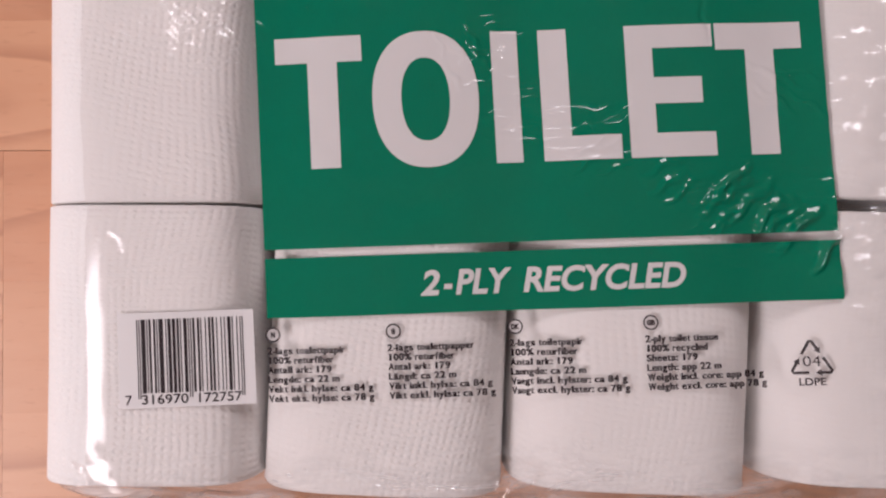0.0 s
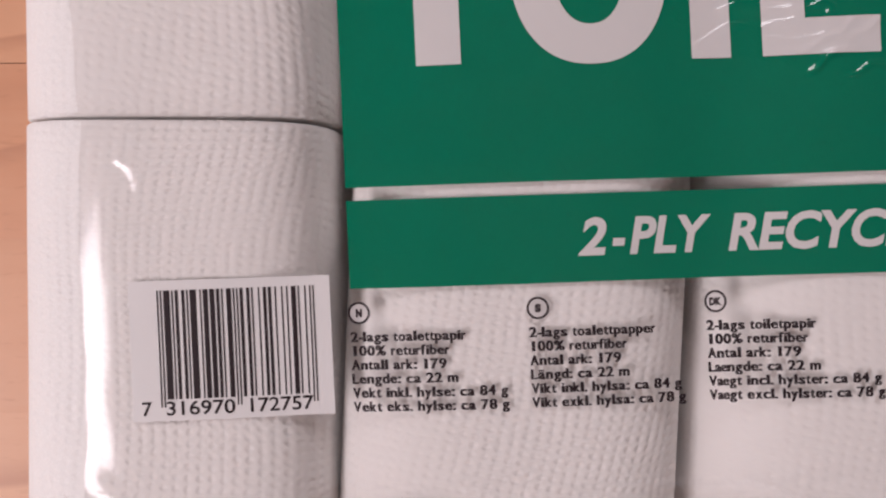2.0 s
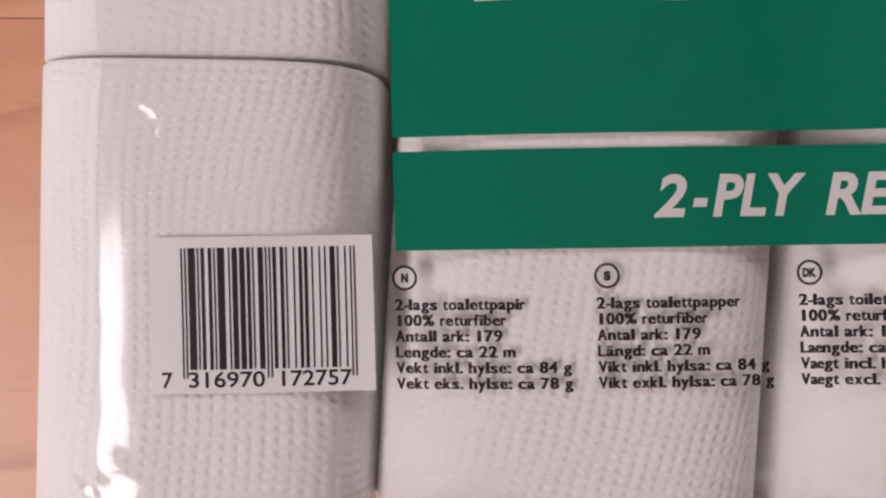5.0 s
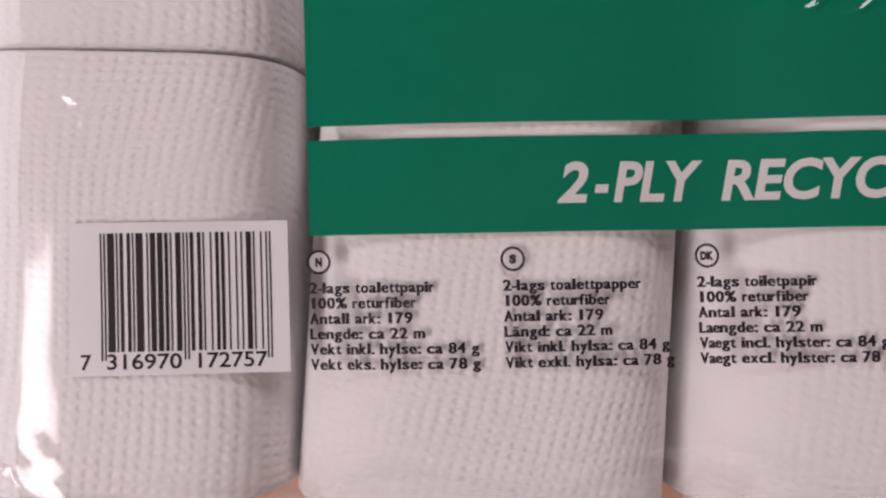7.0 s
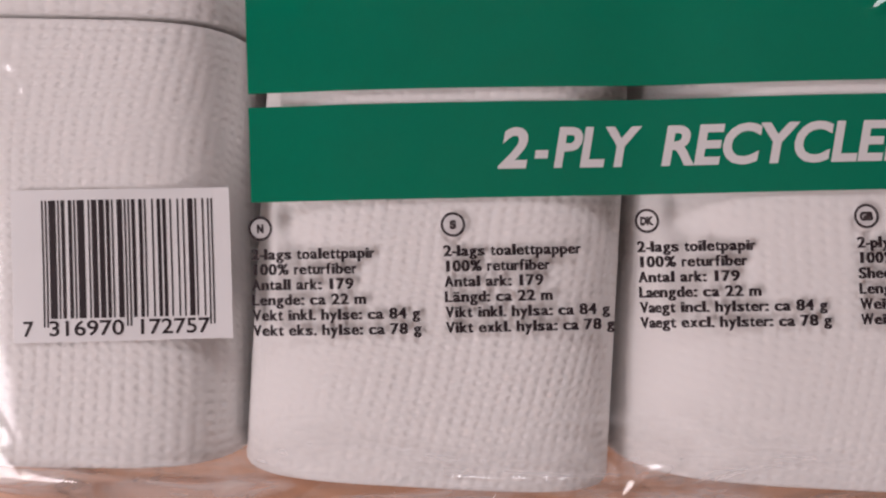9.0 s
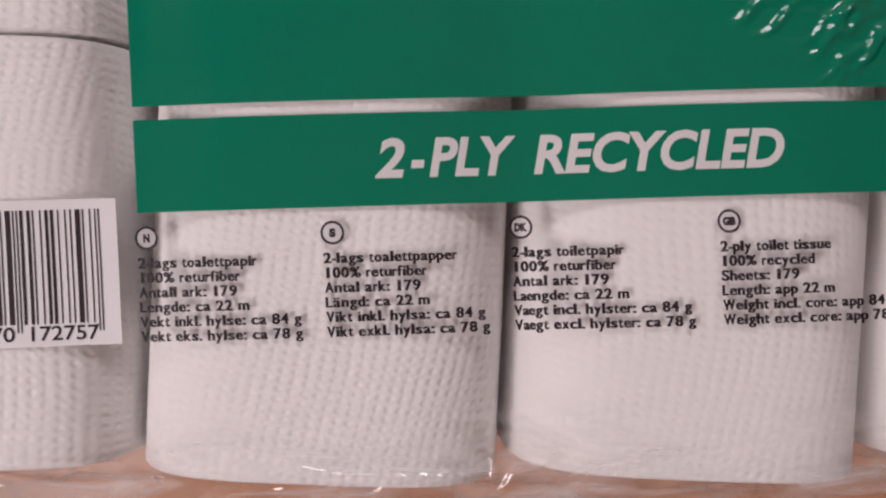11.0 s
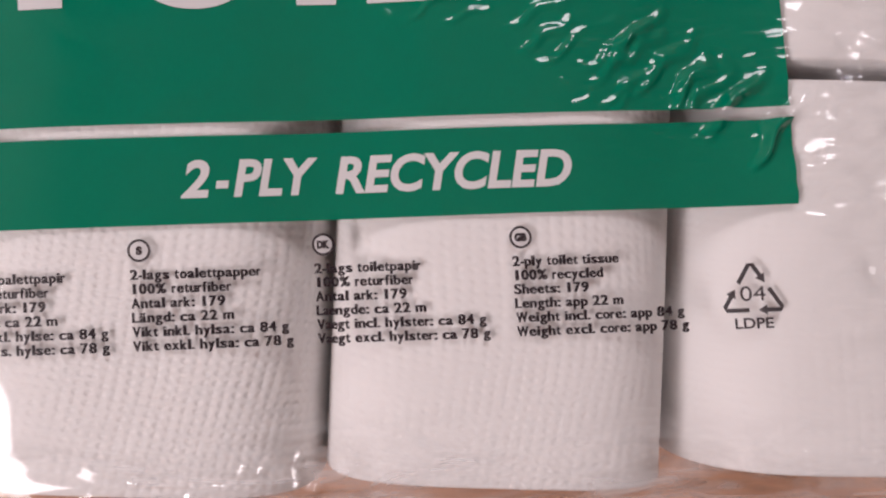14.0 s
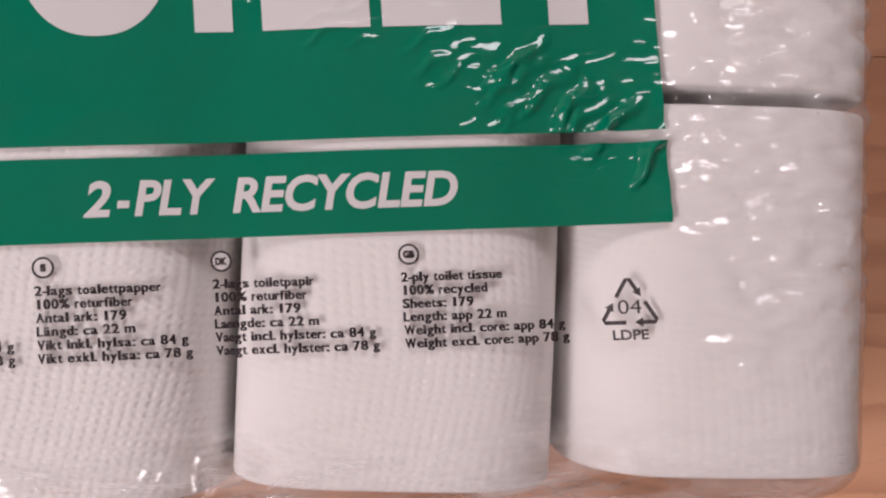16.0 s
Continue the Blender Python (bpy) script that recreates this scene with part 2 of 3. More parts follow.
# ---------------------------------------------------------------- unseen room, closes the place and bounces the light
def room():
    x0, x1, y0, y1, h, th = -1.05, 2.2, -2.0, 1.4, 2.45, 0.12
    # neither is in view; their dark tone holds back fill light
    for nm, b in (("wall_south", (x0 - th, x1 + th, y0 - th, y0)), ("wall_east", (x1, x1 + th, y0, y1 + th))):
        bm = box(bmesh.new(), *b, 0, h)
        tagged(link(nm, bm, DIM_WALL, smooth=False), "plain greige painted room wall", "wall", kind="structure")

    def pierced(nm, wn, a0, a1, w0, w1, z0, z1, m):
        """A wall along its own x with a window in it; m lays it into the room, its inner face at y = 0."""
        bm = bmesh.new()
        box(bm, a0, w0, 0, th, 0, h)
        box(bm, w1, a1, 0, th, 0, h)
        box(bm, w0, w1, 0, th, 0, z0)
        box(bm, w0, w1, 0, th, z1, h)
        bm.transform(m)
        tagged(link(nm, bm, WALL, smooth=False), "beige painted wall with a window opening", "wall", kind="structure")
        bm, f, mid = bmesh.new(), 0.05, (w0 + w1) / 2
        for b in ((w0, w0 + f, z0, z1), (w1 - f, w1, z0, z1), (w0 + f, w1 - f, z0, z0 + f), (w0 + f, w1 - f, z1 - f, z1), (mid - f / 2, mid + f / 2, z0 + f, z1 - f)):
            box(bm, b[0], b[1], 0.06, 0.10, b[2], b[3], 0.004)
        bm.transform(m)
        tagged(link(wn, bm, PAINT, smooth=False), "white painted two-light window frame", "window", kind="structure")

    pierced("wall_north", "window_1", x0, x1, -0.11, 0.61, 1.08, 1.92, Matrix.Translation((0, y1, 0)))
    pierced("wall_west", "window_2", y0, y1 + th, -1.10, 0.10, 0.86, 1.42, Matrix.Translation((x0, 0, 0)) @ Matrix.Rotation(math.pi / 2, 4, "Z"))
    # added out of view; dark tone keeps its reflection in the wrap faint
    bm = box(bmesh.new(), x0 - th, x1 + th, y0 - th, y1 + th, h, h + 0.1)
    tagged(link("ceiling", bm, CEIL, smooth=False), "plain light-stained timber ceiling", "ceiling", kind="structure")
    return x0, x1, y0, y1


X0, X1, Y0, Y1 = room()


# ---------------------------------------------------------------- the pack's form
H = 0.0900          # height of the pack
B = H / 2
LEFT, RIGHT = -0.0914, 0.2842
FRONT, BACK = -0.0805, 0.1750
ROLLS_X = ((-0.0911, -0.0046), (-0.0040, 0.0935), (0.0935, 0.1905), (0.1910, 0.2838))   # at y = 0
LEAN = 0.055        # the inner rolls' axes lean by this much x per y
LEANS = (0.018, 0.055, 0.055, 0.040)


def side_lean(x):
    """The same for the wrap, from its left to its right side."""
    return 0.005 + 0.030 * min(1.0, max(0.0, (x - LEFT) / (RIGHT - LEFT)))


def smoothstep(a, b, x):
    q = min(1.0, max(0.0, (x - a) / (b - a)))
    return q * q * (3 - 2 * q)


def front_y(x):
    """How far the wrap reaches to the front: tight on the first roll, slack further on."""
    return FRONT + 0.0110 * (1 - smoothstep(-0.085, -0.015, x)) + 0.0015 * math.sin(x * 38)


def creases():
    """Folds of the film: (x, y) of both ends, half width and height, in metres; sharp, bent and tapering."""
    rng = random.Random(11)
    folds = []

    def scatter(n, x0, x1, y0, y1, a0, a1, l0, l1, w0, w1, steep):
        for _ in range(n):
            x, y = rng.uniform(x0, x1), rng.uniform(y0, y1)
            a, half = radians(rng.uniform(a0, a1)), rng.uniform(l0, l1) / 2
            w = rng.uniform(w0, w1)
            folds.append((x - half * math.cos(a), y - half * math.sin(a), x + half * math.cos(a), y + half * math.sin(a), w, w * steep * rng.uniform(0.7, 1.2)))

    def sweep(n, xa, ya, xb, yb, a0, a1, l0, l1, w0, w1, steep):
        for i in range(n):
            f = (i + rng.uniform(-0.3, 0.3)) / (n - 1)
            x, y = xa + (xb - xa) * f + rng.uniform(-0.003, 0.003), ya + (yb - ya) * f + rng.uniform(-0.003, 0.003)
            scatter(1, x, x, y, y, a0 + (a1 - a0) * f - 6, a0 + (a1 - a0) * f + 6, l0, l1, w0, w1, steep)

    sweep(8, 0.150, 0.052, 0.176, 0.036, 24, 42, 0.014, 0.028, 0.0013, 0.0019, 0.38)   # fan under the large word
    sweep(12, 0.172, 0.048, 0.214, 0.024, 38, 54, 0.012, 0.026, 0.0015, 0.0024, 0.66)  # crumple at the panel's corner
    sweep(7, 0.184, 0.040, 0.213, 0.020, 36, 50, 0.010, 0.018, 0.0011, 0.0016, 0.62)
    scatter(6, 0.188, 0.210, 0.078, 0.092, -38, -20, 0.010, 0.022, 0.0009, 0.0013, 0.55)  # beside the last letter
    scatter(7, 0.066, 0.082, 0.088, 0.106, -75, -35, 0.006, 0.014, 0.0008, 0.0011, 0.45)
    scatter(6, 0.100, 0.140, 0.052, 0.066, 10, 40, 0.008, 0.016, 0.0008, 0.0012, 0.40)
    scatter(16, 0.205, 0.272, -0.074, -0.054, -18, 14, 0.008, 0.020, 0.0008, 0.0013, 0.60)  # front corners
    scatter(9, -0.092, -0.070, -0.064, -0.050, -60, -25, 0.006, 0.014, 0.0008, 0.0012, 0.60)
    scatter(7, 0.060, 0.100, -0.078, -0.060, 10, 50, 0.012, 0.026, 0.0010, 0.0015, 0.50)
    scatter(8, 0.255, 0.282, -0.05, 0.00, 40, 80, 0.006, 0.012, 0.0008, 0.0012, 0.50)
    folds += [(-0.056, 0.131, -0.014, 0.103, 0.0040, 0.0026), (-0.020, 0.102, -0.021, 0.086, 0.0012, 0.0009), (-0.058, 0.036, -0.052, 0.026, 0.0012, 0.0007),
              (0.168, 0.103, 0.1655, 0.118, 0.0012, -0.0006), (0.020, 0.030, 0.075, 0.036, 0.006, 0.0003), (0.035, 0.048, 0.100, 0.043, 0.007, -0.0004), (0.010, 0.062, 0.060, 0.052, 0.005, 0.0003),
              (0.086, -0.072, 0.101, -0.060, 0.0020, 0.0016), (0.084, -0.071, 0.093, -0.050, 0.0016, 0.0010)]
    return folds


def fold_cells(folds, size=0.010):
    """The folds that can reach each square of the plan."""
    cells = {}
    for f in folds:
        r = 3 * f[4] + 0.003
        for i in range(math.floor((min(f[0], f[2]) - r) / size), math.floor((max(f[0], f[2]) + r) / size) + 1):
            for j in range(math.floor((min(f[1], f[3]) - r) / size), math.floor((max(f[1], f[3]) + r) / size) + 1):
                cells.setdefault((i, j), []).append(f)
    return cells


FOLDS = fold_cells(creases())


def fold_z(x, y):
    z = 0.0
    for x0, y0, x1, y1, w, h in FOLDS.get((math.floor(x / 0.010), math.floor(y / 0.010)), ()):
        dx, dy = x1 - x0, y1 - y0
        ln = math.hypot(dx, dy)
        s = ((x - x0) * dx + (y - y0) * dy) / (ln * ln)
        if -0.1 < s < 1.1:
            d = ((y - y0) * dx - (x - x0) * dy) / ln
            d += ln * 0.09 * math.sin(6.0 * s + 900 * w) * math.sin(math.pi * s)
            d /= w * (0.8 + 0.4 * s)
            z += h * max(0.0, 1.12 - math.sqrt(d * d + 0.05)) * max(0.0, math.sin(math.pi * (s + 0.1) / 1.2)) ** 0.7
    return z


def film_z(x, y):
    """Height of the wrapping film over the plan."""
    xs = x - side_lean(x) * y
    dx = max(0.0, (LEFT + 0.046) - xs, xs - (RIGHT - 0.042))
    dx /= 0.0465 if xs < 0.1 else 0.0425
    fy = front_y(xs)
    reach = 0.020 - 0.010 * (1 - smoothstep(-0.085, -0.015, xs))
    dy = max(0.0, (fy + reach - y) / (reach + 0.0005), (y - (BACK - 0.020)) / 0.0205)
    q = min(1.0, dx ** 3.2 + dy ** 2.8)
    z = B + (B + 0.0004) * (1 - q) ** (1 / 3.0)
    sag = 0.0
    for xg in (ROLLS_X[1][0], ROLLS_X[2][0], ROLLS_X[3][0]):
        d = (x - xg - LEAN * y) / 0.021
        sag += math.exp(-d * d)
    z -= sag * 0.0022
    p = Vector((x, y, 0.0))
    z += 0.0003 * noise.noise(p * 22) + 0.00015 * noise.noise(p * 70 + Vector((3, 1, 0)))
    # loose crinkled film over the right end roll
    loose = smoothstep(0.205, 0.235, x) * smoothstep(-0.06, -0.01, y)
    z += loose * (0.0008 + 0.0030 * noise.noise(Vector((x * 110, y * 220, 0.4))))
    z += fold_z(x, y)
    return z


def drape(u, v, up):
    """From the flat print (u along, v up, metres) onto the film."""
    x = u - 0.030 * v * (1 + u / 0.217)
    y = v + 0.0195 * u
    return Vector((x, y, film_z(x, y) + up))


def film():
    bm = bmesh.new()
    nx, ny = 480, 310
    grid = []
    for j in range(ny + 1):
        row = []
        for i in range(nx + 1):
            x = LEFT + (RIGHT - LEFT) * i / nx
            y = front_y(x) + (BACK - front_y(x)) * (j / ny) ** 1.15
            x += side_lean(x) * y
            row.append(bm.verts.new((x, y, film_z(x, y))))
        grid.append(row)
    for j in range(ny):
        for i in range(nx):
            bm.faces.new((grid[j][i], grid[j][i + 1], grid[j + 1][i + 1], grid[j + 1][i]))
    rim = [grid[0][i] for i in range(nx)] + [grid[j][nx] for j in range(ny)] + [grid[ny][i] for i in range(nx, 0, -1)] + [grid[j][0] for j in range(ny, 0, -1)]
    cx, cy = (LEFT + RIGHT) / 2, (FRONT + BACK) / 2
    last = rim
    for k, zz in enumerate((0.030, 0.014, 0.0015)):
        s = 1 - 0.010 * (k + 1) ** 1.3
        ring = []
        for v in rim:
            w = 0.0012 * noise.noise(Vector((v.co.x * 60, v.co.y * 60, zz * 90)))
            ring.append(bm.verts.new((cx + (v.co.x - cx) * s + w, cy + (v.co.y - cy) * s + w, zz)))
        for a in range(len(rim)):
            b = (a + 1) % len(rim)
            bm.faces.new((last[b], last[a], ring[a], ring[b]))
        last = ring
    ob = link("plastic_wrap", bm, FILM)
    return tagged(ob, "clear glossy crinkled plastic wrap printed in green round the paper rolls", "packaging")


WRAP = film()


def flat_patch(outline, step, up, bm=None):
    """A flat outline (u, v) cut into a fine net and laid onto the film."""
    bm = bm or bmesh.new()
    vs = [bm.verts.new((u, v, 0)) for u, v in outline]
    bm.faces.new(vs)
    return lay(bm, step, up)


def lay(bm, step, up):
    us = [v.co.x for v in bm.verts]
    vs = [v.co.y for v in bm.verts]
    if step:
        for axis, lo, hi in ((0, min(us), max(us)), (1, min(vs), max(vs))):
            n = int((hi - lo) / step)
            for i in range(1, n + 1):
                co, no = [0, 0, 0], [0, 0, 0]
                co[axis], no[axis] = lo + (hi - lo) * i / (n + 1), 1
                bmesh.ops.bisect_plane(bm, geom=bm.verts[:] + bm.edges[:] + bm.faces[:], plane_co=co, plane_no=no, dist=1e-7)
    for v in bm.verts:
        v.co = drape(v.co.x, v.co.y, up + v.co.z)
    for f in bm.faces:
        f.normal_update()
        if f.normal.z < 0:
            f.normal_flip()
    return bm


def grid_patch(u0, u1, v0, v1, step, up):
    bm = bmesh.new()
    nu, nv = max(1, round((u1 - u0) / step)), max(1, round((v1 - v0) / step))
    g = [[bm.verts.new(drape(u0 + (u1 - u0) * i / nu, v0 + (v1 - v0) * j / nv, up)) for i in range(nu + 1)] for j in range(nv + 1)]
    for j in range(nv):
        for i in range(nu):
            bm.faces.new((g[j][i], g[j][i + 1], g[j + 1][i + 1], g[j + 1][i]))
    return bm


def words(body, u0, u1, v0, cap, bold=0.0, slant=0.0, up=0.00026, step=0.0):
    """Flat lettering in the built-in font, fitted between u0 and u1 on the line v0 with that capital height."""
    cu = bpy.data.curves.new("lettering", "FONT")
    cu.body, cu.size, cu.offset, cu.shear, cu.resolution_u = body, 1.0, bold, slant, 4
    ob = bpy.data.objects.new("lettering", cu)
    scene.collection.objects.link(ob)
    bpy.context.view_layer.update()
    me = bpy.data.meshes.new_from_object(ob.evaluated_get(bpy.context.evaluated_depsgraph_get()))
    bpy.data.objects.remove(ob)
    bpy.data.curves.remove(cu)
    bm = bmesh.new()
    bm.from_mesh(me)
    bpy.data.meshes.remove(me)
    lo, hi = min(v.co.x for v in bm.verts), max(v.co.x for v in bm.verts)
    for v in bm.verts:
        v.co = (u0 + (v.co.x - lo) / (hi - lo) * (u1 - u0), v0 + v.co.y / 0.70 * cap, 0)
    return lay(bm, step, up)


# green panel with the large word
MM = 0.001
panel = part("green_panel", grid_patch(0.0001, 0.2170, 0.0257, 0.150, 0.00055, 0.00012), GREEN, WRAP, "dark green printed panel on the wrap")
band = part("green_band", grid_patch(0.0001, 0.2170, 0.0, 0.0224, 0.00055, 0.00012), GREEN, WRAP, "dark green printed band on the wrap")
V0, V1 = 55.6, 105.3


def big_letter(outline):
    part("letter", flat_patch([(u * MM, v * MM) for u, v in outline], 0.0008, 0.00036), WHITE, panel, "large white capital letter")


def letter_t(a, b, s0, s1, bar):
    big_letter([(s0, V0), (s1, V0), (s1, bar), (b, bar), (b, V1), (a, V1), (a, bar), (s0, bar)])


letter_t(7.2, 40.6, 19.6, 31.0, 95.6)
big_letter([(90.0, V0), (100.2, V0), (100.2, V1), (90.0, V1)])
big_letter([(108.2, V0), (137.6, V0), (137.6, 64.8), (119.0, 64.8), (119.0, V1), (108.2, V1)])
big_letter([(140.9, V0), (173.6, V0), (173.6, 64.7), (151.2, 64.7), (151.2, 75.8), (169.5, 75.8), (169.5, 85.6), (151.2, 85.6), (151.2, 96.7), (174.4, 96.7), (174.4, V1), (140.9, V1)])
letter_t(175.5, 209.0, 187.0, 198.2, 95.4)


def letter_o(cu, cv, ru, rv, iu, iv, n=180):
    bm = bmesh.new()
    rings = []
    for k in range(13):
        f = k / 12
        a, b = iu + (ru - iu) * f, iv + (rv - iv) * f
        rings.append([])
        for i in range(n):
            w = 2 * math.pi * i / n
            c, s = math.cos(w), math.sin(w)
            p = 2 / 2.25
            rings[-1].append(bm.verts.new(drape((cu + a * math.copysign(abs(c) ** p, c)) * MM, (cv + b * math.copysign(abs(s) ** p, s)) * MM, 0.00036)))
    for k in range(12):
        for i in range(n):
            bm.faces.new((rings[k][i], rings[k + 1][i], rings[k + 1][(i + 1) % n], rings[k][(i + 1) % n]))
    part("letter", bm, WHITE, panel, "large white capital letter")


letter_o(64.2, 80.4, 20.2, 25.6, 9.2, 15.6)
part("slogan", words("2", 58.4 * MM, 65.9 * MM, 7.0 * MM, 9.0 * MM, 0.03, 0.22), WHITE, band, "white slanted lettering")
part("slogan", words("-", 67.2 * MM, 70.6 * MM, 7.0 * MM, 9.0 * MM, 0.03, 0.22), WHITE, band, "white slanted lettering")
part("slogan", words("PLY", 71.6 * MM, 93.2 * MM, 7.0 * MM, 9.0 * MM, 0.03, 0.22), WHITE, band, "white slanted lettering")
part("slogan", words("RECYCLED", 97.2 * MM, 158.4 * MM, 7.0 * MM, 9.0 * MM, 0.03, 0.22), WHITE, band, "white slanted lettering")


# bar code
def bar_code():
    lab = part("barcode_label", grid_patch(-0.0555, -0.0051, -0.0318, 0.0038, 0.002, 0.00012), LABEL, WRAP, "white printed barcode field on the wrap")
    digits = "7316970172757"
    left = {"0": "0001101", "1": "0011001", "2": "0010011", "3": "0111101", "4": "0100011", "5": "0110001", "6": "0101111", "7": "0111011", "8": "0110111", "9": "0001011"}
    parity = {"7": "LGLGLG"}[digits[0]]
    flip = str.maketrans("01", "10")
    code = "101"
    for d, p in zip(digits[1:7], parity):
        code += left[d] if p == "L" else left[d].translate(flip)[::-1]
    code += "01010"
    for d in digits[7:]:
        code += left[d].translate(flip)
    code += "101"
    u0, u1 = -0.0484, -0.0091
    w = (u1 - u0) / 95
    i = 0
    while i < 95:
        j = i
        while j < 95 and code[j] == code[i]:
            j += 1
        if code[i] == "1":
            guard = i < 3 or i >= 92 or 45 <= i < 50
            part("bar", grid_patch(u0 + i * w, u0 + j * w - 0.00004, -0.0283 if guard else -0.0263, 0.0013, 0.002, 0.00026), BLACK, lab)
        i = j
    for body, a, b in (("7", -0.0532, -0.0508), ("316970", -0.0471, -0.0300), ("172757", -0.0262, -0.0104)):
        part("number", words(body, a, b, -0.0303, 0.0035, 0.012), BLACK, lab)


bar_code()

# small print in four columns
COLUMNS = (
    ("N", 2.1, -0.3, (("2-lags toalettpapir", 29.3), ("100% returfiber", 25.0), ("Antall ark: 179", 24.2), ("Lengde: ca 22 m", 27.0), ("Vekt inkl. hylse: ca 84 g", 39.4), ("Vekt eks. hylse: ca 78 g", 39.6))),
    ("S", 47.5, 45.0, (("2-lags toalettpapper", 32.3), ("100% returfiber", 24.8), ("Antal ark: 179", 23.2), ("L\u00e4ngd: ca 22 m", 25.2), ("Vikt inkl. hylsa: ca 84 g", 38.6), ("Vikt exkl. hylsa: ca 78 g", 39.6))),
    ("DK", 93.3, 90.7, (("2-lags toiletpapir", 27.2), ("100% returfiber", 25.1), ("Antal ark: 179", 23.3), ("L\u00e6ngde: ca 22 m", 28.0), ("V\u00e6gt incl. hylster: ca 84 g", 43.0), ("V\u00e6gt excl. hylster: ca 78 g", 43.8))),
    ("GB", 143.8, 141.3, (("2-ply toilet tissue", 27.5), ("100% recycled", 23.2), ("Sheets: 179", 19.2), ("Length: app 22 m", 28.0), ("Weight incl. core: app 84 g", 44.0), ("Weight excl. core: app 78 g", 45.0))),
)


def ring_mark(cu, cv, r, t):
    bm = bmesh.new()
    n = 40
    a = [bm.verts.new(drape(cu + r * math.cos(6.2832 * i / n), cv + r * math.sin(6.2832 * i / n), 0.00026)) for i in range(n)]
    b = [bm.verts.new(drape(cu + (r - t) * math.cos(6.2832 * i / n), cv + (r - t) * math.sin(6.2832 * i / n), 0.00026)) for i in range(n)]
    for i in range(n):
        j = (i + 1) % n
        bm.faces.new((a[i], a[j], b[j], b[i]))
    return bm


def disc(cu, cv, r, up):
    bm = bmesh.new()
    bm.faces.new([bm.verts.new(drape(cu + r * math.cos(6.2832 * i / 32), cv + r * math.sin(6.2832 * i / 32), up)) for i in range(32)])
    return bm


ADVANCE = {".": 6.5, ":": 7.5, "-": 8.5, " ": 9.0, "%": 23, "m": 22.5, "W": 24, "L": 14, "V": 17, "A": 18, "S": 16}
ADVANCE.update({c: 7.6 for c in "il"})
ADVANCE.update({c: 10.2 for c in "tfr"})
ADVANCE.update({c: 16.5 for c in "0123456789"})
GLYPHS = {}


def glyph(c, bold):
    """Points and faces of one character of the built-in font, as drawn at size 1."""
    if c not in GLYPHS:
        cu = bpy.data.curves.new("lettering", "FONT")
        cu.body, cu.size, cu.offset, cu.resolution_u = c, 1.0, bold, 5
        ob = bpy.data.objects.new("lettering", cu)
        scene.collection.objects.link(ob)
        bpy.context.view_layer.update()
        me = bpy.data.meshes.new_from_object(ob.evaluated_get(bpy.context.evaluated_depsgraph_get()))
        # three strikes side by side thicken the stems
        pts, faces = [], []
        for k, dx in enumerate((-0.038, 0.0, 0.038)):
            faces += [tuple(i + len(pts) for i in f.vertices) for f in me.polygons]
            pts += [(v.co.x + dx, v.co.y, k * 0.00002) for v in me.vertices]
        GLYPHS[c] = (pts, faces)
        bpy.data.objects.remove(ob)
        bpy.data.curves.remove(cu)
        bpy.data.meshes.remove(me)
    return GLYPHS[c]


def print_line(body, u0, u1, v0, cap, bold=0.020, up=0.00026):
    """A line of small print, letter by letter on the wide set of a heavy grotesque."""
    body = [d for c in body for d in (("a'", "'e") if c == "\u00e6" else (c,))]
    cells = [11.5 if len(c) == 2 else ADVANCE.get(c, 15.2) for c in body]
    unit = (u1 - u0) / (sum(cells) - 0.8)
    bm, at = bmesh.new(), u0 - 0.4 * unit
    for c, cell in zip(body, cells):
        if c != " ":
            pts, faces = glyph(c.strip("'"), bold)
            lo, hi = min(p[0] for p in pts), max(p[0] for p in pts)
            wide = min((hi - lo) * cap / 0.70 * 1.22, cell * unit * (0.97 if len(c) == 1 else 1.12))
            if cell > 12 and c != "1":
                wide = max(wide, cell * unit * 0.90)
            mid = at + cell * unit / 2
            vs = [bm.verts.new((mid + ((x - lo) / (hi - lo) - 0.5) * wide, v0 + y / 0.70 * cap, z)) for x, y, z in pts]
            for f in faces:
                bm.faces.new([vs[k] for k in f])
        at += cell * unit
    return lay(bm, 0.0, up)


for code, cu, lu, lines in COLUMNS:
    cv = -6.2
    badge = part("country_badge", ring_mark(cu * MM, cv * MM, 2.90 * MM, 0.62 * MM), BLACK, WRAP, "dark ring round a country code")
    part("badge_ground", disc(cu * MM, cv * MM, 2.42 * MM, 0.00018), THIN_WHITE, badge, "white disc under the country code")
    half = 0.8 if len(code) == 1 else 1.6
    part("country_code", words(code, (cu - half) * MM, (cu + half) * MM, (cv - 0.9) * MM, 1.8 * MM, 0.075), BLACK, badge)
    for i, (body, wide) in enumerate(lines):
        part("text_line", print_line(body, lu * MM, (lu + wide) * MM, (-13.5 - 3.58 * i) * MM, 2.5 * MM), BLACK, WRAP, "line of small dark print")


